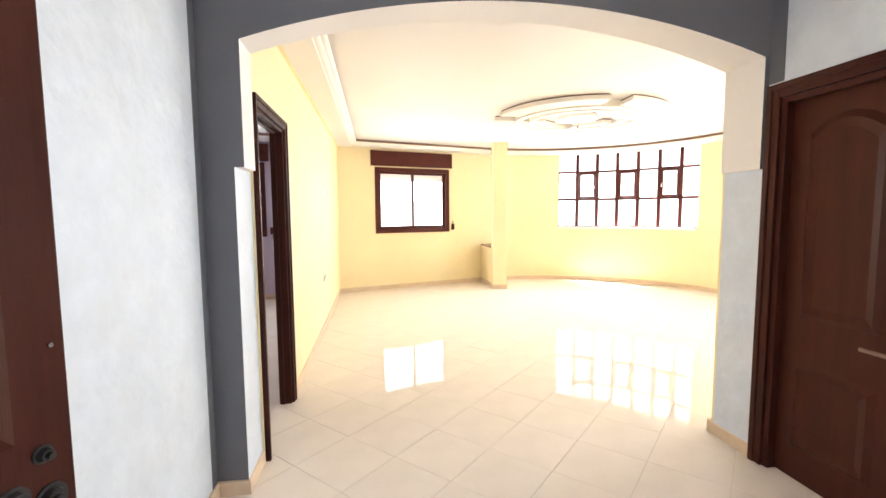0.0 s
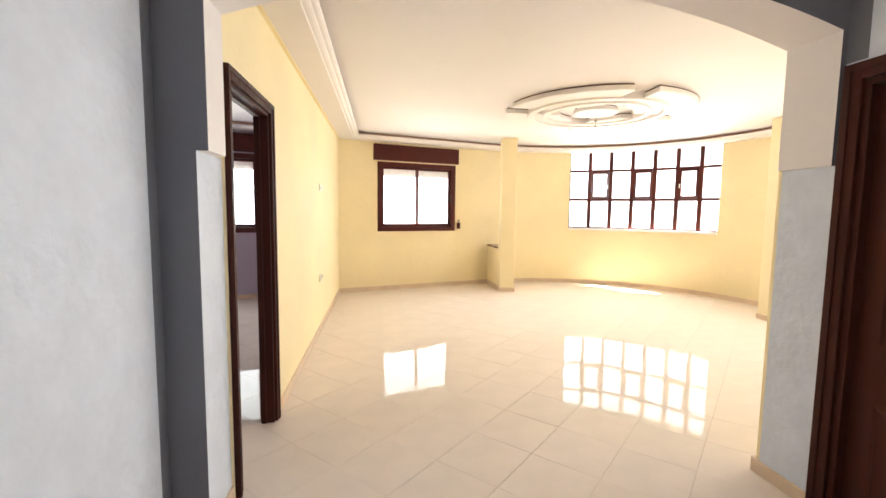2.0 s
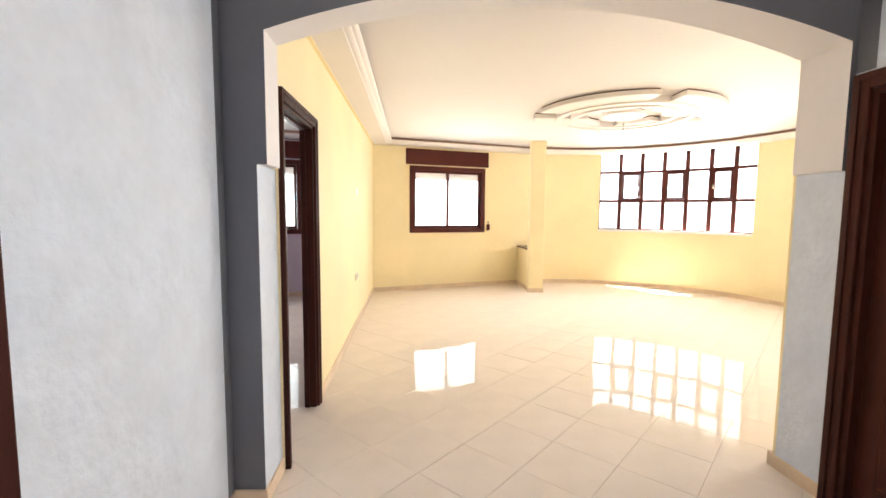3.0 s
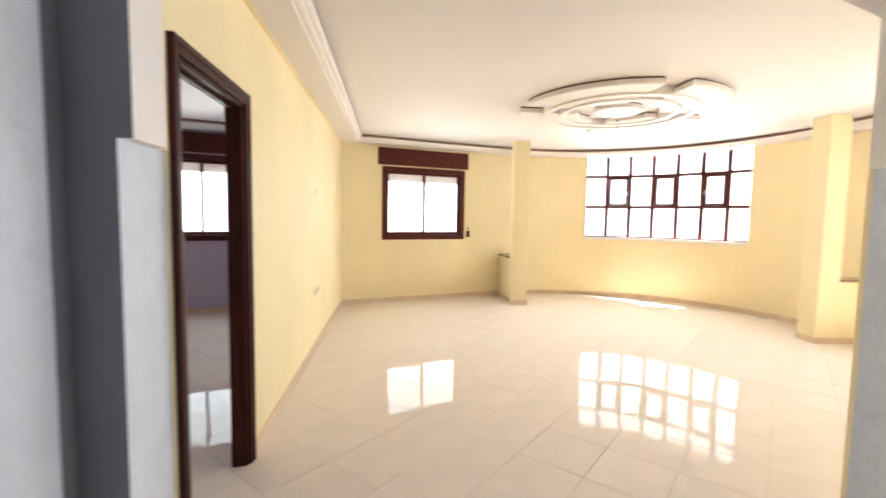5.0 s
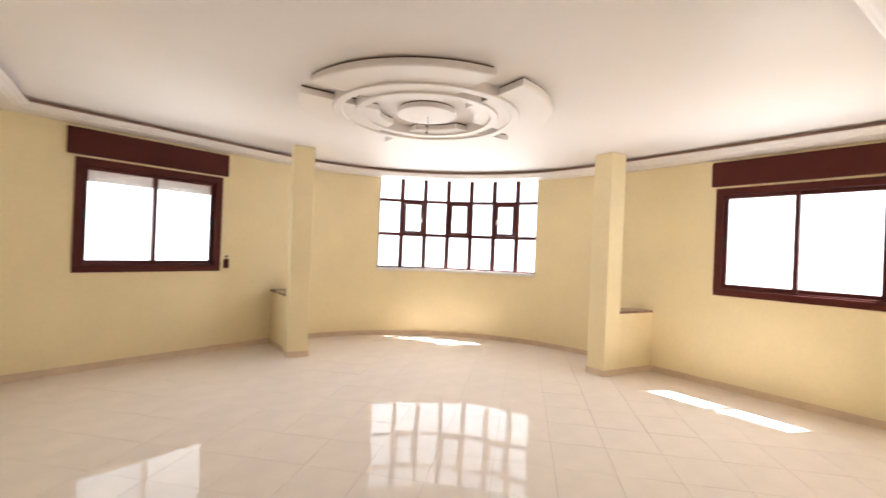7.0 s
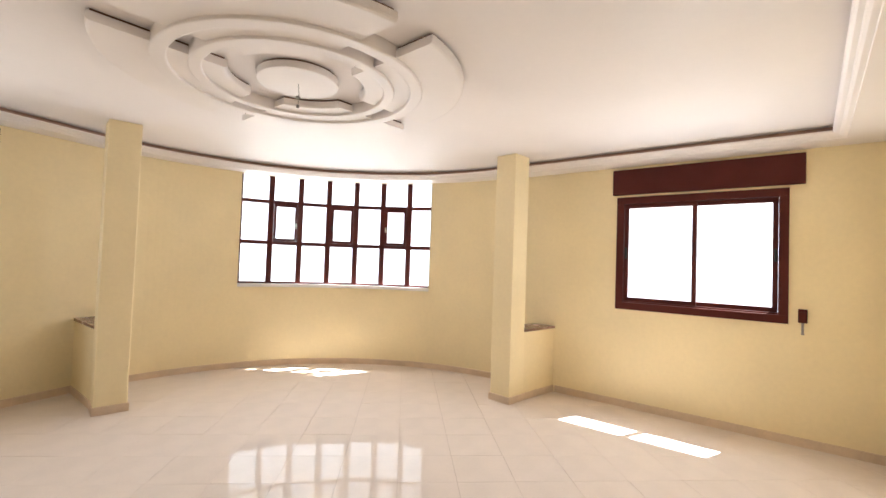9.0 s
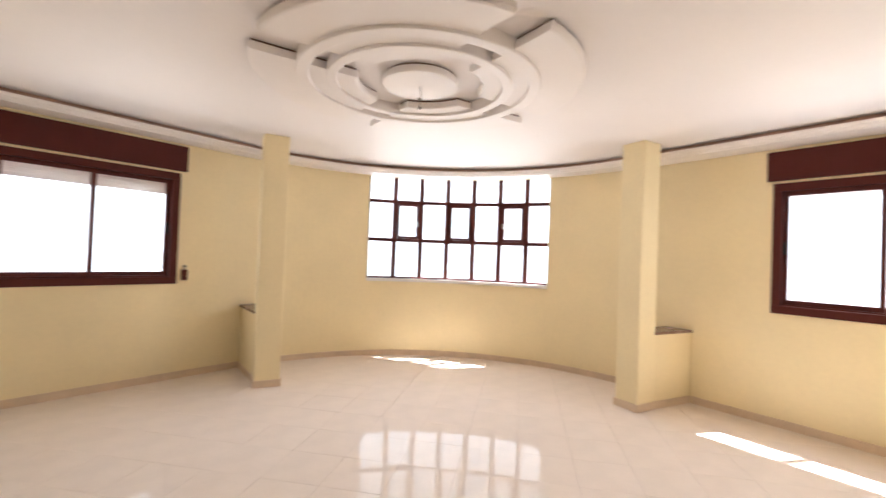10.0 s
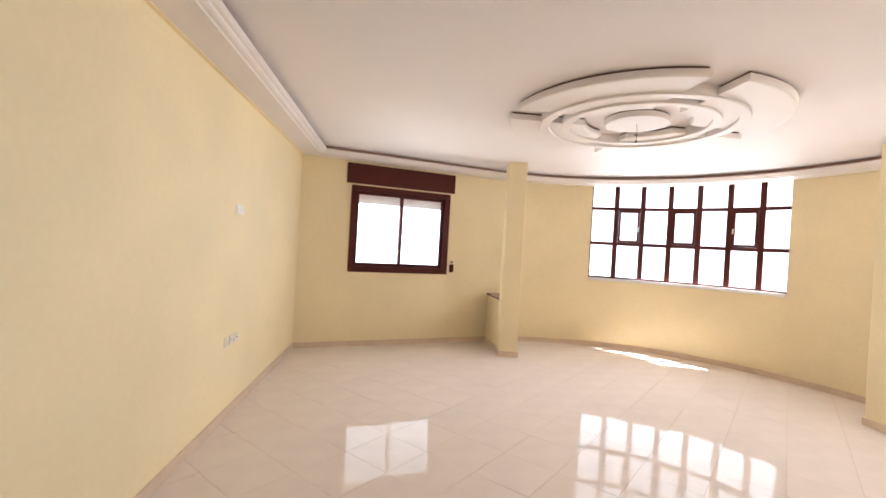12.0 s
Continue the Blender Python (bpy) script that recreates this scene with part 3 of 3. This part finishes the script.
box(bm, DY1 - DY0 - 0.030, DY1 - DY0 - 0.020, 0.045, 0.075, 0, DZ - 0.02, bevel=0.002)
box(bm, 0.020, 0.030, 0.045, 0.075, 0, DZ - 0.02, bevel=0.002)
box(bm, 0.030, DY1 - DY0 - 0.030, 0.045, 0.075, DZ - 0.030, DZ - 0.02, bevel=0.002)
part("door_stop", bm, WOOD, d1)

def arched_panel(bm, x0, x1, z0, z1, rise, y, proud):
    """Raised frame of a door panel with a curved top edge."""
    n = 12
    top = [(x1 - (x1 - x0) * i / n, z1 + rise * math.sin(math.pi * i / n)) for i in range(n + 1)]
    ring = [(x0, z0), (x1, z0)] + top
    cx, cz = (x0 + x1) / 2, (z0 + z1) / 2
    inner = [(cx + (x - cx) * (1 - 0.055 / (x1 - x0)), cz + (z - cz) * (1 - 0.055 / (z1 - z0))) for x, z in ring]
    core = [(cx + (x - cx) * (1 - 0.13 / (x1 - x0)), cz + (z - cz) * (1 - 0.13 / (z1 - z0))) for x, z in ring]
    rows = [[bm.verts.new((x, yy, z)) for x, z in r] for r, yy in ((ring, y), (inner, y - proud), (core, y - 0.003))]
    for a, b in zip(rows, rows[1:]):
        for i in range(len(ring)):
            j = (i + 1) % len(ring)
            bm.faces.new((a[i], a[j], b[j], b[i]))
    bm.faces.new(rows[-1])
    bmesh.ops.recalc_face_normals(bm, faces=bm.faces)
    return bm


def leaf(parent, wide, high, y):
    lf = part("leaf", one_box(0.0305, wide - 0.0305, y, y + 0.04, 0.004, high - 0.0305, bevel=0.002), DOORWOOD, parent)
    part("panel", arched_panel(bmesh.new(), 0.12, wide - 0.24, 0.885, 1.83, 0.08, y - 0.001, 0.014), DOORWOOD, lf, "raised panel with arched top")
    part("panel", arched_panel(bmesh.new(), 0.12, wide - 0.24, 0.18, 0.63, 0.04, y - 0.001, 0.014), DOORWOOD, lf, "raised lower panel")
    return lf


# closed door in the hall's right wall
d2 = thing("door_2", frame_at(Vector((X_HR, RD1)), Vector((1, 0))), "closed dark brown panelled door in the hall", "door", kind="structure")
part("casing", casing(bmesh.new(), RD1 - RD0, 2.04, 0.075, 0.022, 0.0), WOOD, d2)
part("lining", lining(bmesh.new(), RD1 - RD0, 2.04, -0.004, 0.19), WOOD, d2)
lf = leaf(d2, RD1 - RD0, 2.04, 0.045)
bm = one_box(0.565, 0.600, 0.037, 0.045, 0.70, 0.90, bevel=0.003)
cylinder(bm, 0.009, 0, 0.045, pose(0.582, 0.037, 0.82, 90), 12)
box(bm, 0.455, 0.592, -0.015, -0.003, 0.811, 0.829, bevel=0.004)
part("handle", bm, MARBLE, lf, "dull brown lever handle")

# entry door in the hall's left wall
d3 = thing("door_3", frame_at(Vector((X_HL, HD0)), Vector((-1, 0))), "dark brown entry door with several locks", "door", kind="structure")
part("casing", casing(bmesh.new(), HD1 - HD0, 2.06, 0.075, 0.02, 0.0), WOOD, d3)
part("lining", lining(bmesh.new(), HD1 - HD0, 2.06, -0.004, 0.12), WOOD, d3)
way = Vector((0.362, 0.932))      # the leaf stands open, swung into the hall
# shade on the open leaf is put in by using the darker wood
lf3 = part("leaf", one_box(0.0, 0.79, 0.0, 0.042, 0.01, 2.02, bevel=0.003), WOOD, d3, "open brown door leaf")
lf3.matrix_world = frame_at(Vector((X_HL + 0.012, HD1 - 0.01)), Vector((-way.y, way.x)))
part("panel", arched_panel(bmesh.new(), 0.11, 0.705, 1.09, 1.84, 0.05, -0.001, 0.012), WOOD, lf3)
part("panel", arched_panel(bmesh.new(), 0.11, 0.675, 0.16, 0.82, 0.02, -0.001, 0.012), WOOD, lf3)
for x, z, r in ((0.741, 1.056, 0.012), (0.748, 0.975, 0.020), (0.694, 1.000, 0.020)):
    bm = cylinder(bmesh.new(), r * 1.3, 0, 0.004, pose(x, 0.0, z, 90), 20)
    cylinder(bm, r, 0.004, 0.016, pose(x, 0.0, z, 90), 16, r * 0.85)
    cylinder(bm, r * 0.5, 0.016, 0.024, pose(x, 0.0, z, 90), 12)
    part("lock", bm, BLACK, lf3, "round black lock cylinder")
part("stud", cylinder(bmesh.new(), 0.004, 0, 0.005, pose(0.765, 0.0, 1.233, 90), 12), CHROME, lf3, "small steel stud")

# ---- ceiling medallion ----
MC = Vector((2.625, 5.775))
med = thing("ceiling_medallion", pose(MC.x, MC.y, Z_CEIL), "large round white plaster ceiling rose in rings", "ceiling rose")


def sector(r0, r1, a0, a1, h, lip=0.012, gap=0.0):
    """Piece of a flat plaster ring that hangs h below the ceiling, with softened lower edges
    and its top face a gap below the ceiling."""
    bm = bmesh.new()
    full = a1 - a0 >= 359.9
    n = max(8, int((a1 - a0) / 3))
    prof = [
        (r0, -gap), (r0, -h + lip), (r0 + lip * 0.3, -h + lip * 0.3), (r0 + lip, -h), (r1 - lip, -h), (r1 - lip * 0.3, -h + lip * 0.3),
        (r1, -h + lip), (r1, -gap)]
    rows = [[bm.verts.new((r * math.cos(radians(a)), r * math.sin(radians(a)), z)) for r, z in prof]
            for a in (a0 + (a1 - a0) * i / n for i in range(n if full else n + 1))]
    for i in range(n):
        p, q = rows[i], rows[(i + 1) % len(rows)]
        for k in range(len(prof)):
            e = (k + 1) % len(prof)
            bm.faces.new((p[k], p[e], q[e], q[k]))
    if not full:
        bm.faces.new(rows[0])
        bm.faces.new(rows[-1][::-1])
    bmesh.ops.recalc_face_normals(bm, faces=bm.faces)
    return bm


def quarter(r0, r1, a, half, h, lip, gap):
    """Quarter of a plaster ring between two straight gaps of the given half width, first gap heading a."""
    bm = bmesh.new()
    prof = [(r0, -gap), (r0, -h + lip), (r0 + lip * 0.3, -h + lip * 0.3), (r0 + lip, -h), (r1 - lip, -h),
            (r1 - lip * 0.3, -h + lip * 0.3), (r1, -h + lip), (r1, -gap)]
    n = 30
    rows = []
    for i in range(n + 1):
        row = []
        for r, z in prof:
            off = math.degrees(math.asin(half / r))
            g = radians(a + off + (90 - 2 * off) * i / n)
            row.append(bm.verts.new((r * math.cos(g), r * math.sin(g), z)))
        rows.append(row)
    for p, q in zip(rows, rows[1:]):
        for k in range(len(prof)):
            e = (k + 1) % len(prof)
            bm.faces.new((p[k], p[e], q[e], q[k]))
    bm.faces.new(rows[0])
    bm.faces.new(rows[-1][::-1])
    bmesh.ops.recalc_face_normals(bm, faces=bm.faces)
    return bm


for a0 in (-0.6, 89.4, 179.4, 269.4):
    part("segment", quarter(0.43, 1.108, a0, 0.125, 0.066, 0.018, 0.017), GYPSUM, med)
    # recessed backing, its dark colour draws the shadow line under the ceiling
    part("backing", quarter(0.445, 1.093, a0, 0.140, 0.017, 0.0005, 0.0), JOINT_SHADE, med, "recessed backing coloured dark brown for the shade in the joint")
part("ring", sector(0.748, 0.832, 0, 360, 0.084, 0.008), GYPSUM, med)
part("ring", sector(0.567, 0.641, 0, 360, 0.084, 0.008), GYPSUM, med)
part("disc", sector(0.001, 0.262, 0, 360, 0.060, 0.008, 0.015), GYPSUM, med)
part("backing", sector(0.001, 0.25, 0, 360, 0.015, 0.0005), JOINT_SHADE, med, "recessed backing coloured dark brown for the shade in the joint")
lamp_wire = thing("lamp_wire", pose(MC.x, MC.y, Z_CEIL - 0.055), "bare lamp cable with connector hanging from ceiling", "cable")
cv = bpy.data.curves.new("wire", "CURVE")
cv.dimensions, cv.bevel_depth = "3D", 0.0022
sp = cv.splines.new("BEZIER")
sp.bezier_points.add(2)
for bp, co in zip(sp.bezier_points, ((0, 0, 0), (0.012, 0.006, -0.07), (0.004, 0.0, -0.15))):
    bp.co = co
    bp.handle_left_type = bp.handle_right_type = "AUTO"
wire = new("wire", cv)
cv.materials.append(STRAP)
wire.parent = lamp_wire
part("connector", one_box(-0.010, 0.014, -0.009, 0.009, -0.105, -0.085, bevel=0.003), STRAP, lamp_wire)
part("connector", one_box(-0.006, 0.012, -0.008, 0.008, -0.165, -0.145, bevel=0.003), STRAP, lamp_wire)


# ceiling rose of the side room
sm = thing("ceiling_medallion", pose(-2.62, 5.0, Z_CEIL), "small white plaster ceiling rose", "ceiling rose")
for k in range(4):
    part("segment", sector(0.25, 0.70, 10 + 90 * k, 85 + 90 * k, 0.05), GYPSUM, sm)
part("ring", sector(0.45, 0.52, 0, 360, 0.075), GYPSUM, sm)


# ---- switches and sockets on the long wall ----
def wall_plate(y, z, kind_name, label, face):
    w = thing(kind_name, frame_at(Vector((X_W, y)), Vector((-1, 0)), z), label, "socket" if "socket" in kind_name else "switch", kind_name + " row")
    part("plate", one_box(-0.04, 0.04, -0.010, 0.0, -0.04, 0.04, bevel=0.003), PLASTIC, w)
    if face == "rocker":
        part("rocker", one_box(-0.024, 0.024, -0.014, -0.010, -0.026, 0.026, bevel=0.002), PLASTIC, w)
    elif face == "socket":
        part("insert", cylinder(bmesh.new(), 0.024, 0, 0.003, pose(0, -0.010, 0, 90), 20), SILL, w)
        for x in (-0.01, 0.01):
            part("hole", cylinder(bmesh.new(), 0.003, 0, 0.0015, pose(x, -0.0128, 0, 90), 10), BLACK, w)
    else:
        part("insert", one_box(-0.02, 0.02, -0.013, -0.010, -0.02, 0.02, bevel=0.002), SILL, w)
        part("outlet", cylinder(bmesh.new(), 0.006, 0, 0.003, pose(0, -0.0125, 0, 90), 12), BLACK, w)


wall_plate(5.885, 1.70, "light_switch", "cream plastic light switch on yellow wall", "rocker")
wall_plate(5.972, 1.70, "light_switch", "cream plastic dimmer with round insert on yellow wall", "socket")
wall_plate(5.785, 0.63, "wall_socket", "white plastic socket low on yellow wall", "rocker")
wall_plate(5.888, 0.63, "wall_socket", "white plastic socket low on yellow wall", "socket")
wall_plate(5.99, 0.63, "wall_socket", "white plastic aerial outlet low on yellow wall", "aerial")

# ---- floor tiles, laid at 45 degrees ----
PITCH, GAP = 0.408, 0.0020
bm = one_box(-PITCH / 2 + GAP / 2, PITCH / 2 - GAP / 2, -PITCH / 2 + GAP / 2, PITCH / 2 - GAP / 2, -0.012, 0.0)
top = [e for e in bm.edges if all(abs(v.co.z) < 1e-6 for v in e.verts)]
bmesh.ops.bevel(bm, geom=top, offset=0.0004, segments=1, affect="EDGES")
tile_mesh = bpy.data.meshes.new("tile")
bm.to_mesh(tile_mesh)
bm.free()
tile_mesh.materials.append(TILE)
tv = [v.co.copy() for v in tile_mesh.vertices]
tf = [list(p.vertices) for p in tile_mesh.polygons]
turn = Matrix.Rotation(radians(45), 4, "Z")


def in_plan(x, y, m=0.31):
    if X_HL - m < x < X_HR + m and Y_HB - m < y < Y_S:
        return True
    if x < X_W - m or y < Y_S - m:
        return False
    return (Vector((x, y)) - C).length < R + m if (x > C.x and y > C.y) else \
        ((Vector((x, y)) - FOOT_L).dot(NL) < m and (Vector((x, y)) - FOOT_R).dot(NR) < m and ((Vector((x, y)) - C).length < R + m or x < C.x or y < C.y))


verts, faces, count = [], [], 0
spots = []
for i in range(-30, 40):
    for j in range(-30, 40):
        # joint lines y - x = 0.92 + k pitch, x + y = 2.70 + k pitch
        u, w = (2.70 / math.sqrt(2)) + (i + 0.5) * PITCH, (0.92 / math.sqrt(2)) + (j + 0.5) * PITCH
        x, y = (u - w) / math.sqrt(2), (u + w) / math.sqrt(2)
        main = in_plan(x, y)
        if main or (-5.2 < x < X_W and 1.8 < y and (Vector((x, y)) - FOOT_L).dot(NL) < 0.31):
            spots.append((not main, y < 1.4, (Vector((x, y)) - Vector((2.3, 4.9))).length, x, y))
for side, hall, _, x, y in sorted(spots):
    m = Matrix.Translation((x, y, random.uniform(-0.0001, 0.0001))) @ turn @ pose(0, 0, 0, random.uniform(-0.18, 0.18), random.uniform(-0.18, 0.18), 0)
    if count < 300:
        ob = new("tile", tile_mesh)
        ob.parent = floor
        ob.matrix_world = m
        count += 1
    else:
        k = len(verts)
        verts += [tuple(m @ v) for v in tv]
        faces += [[k + i for i in f] for f in tf]
me = bpy.data.meshes.new("tiles")
me.from_pydata(verts, [], faces)
me.materials.append(TILE)
rest = new("tiles", me)
rest.parent = floor
tagged(rest, kind="stuff")
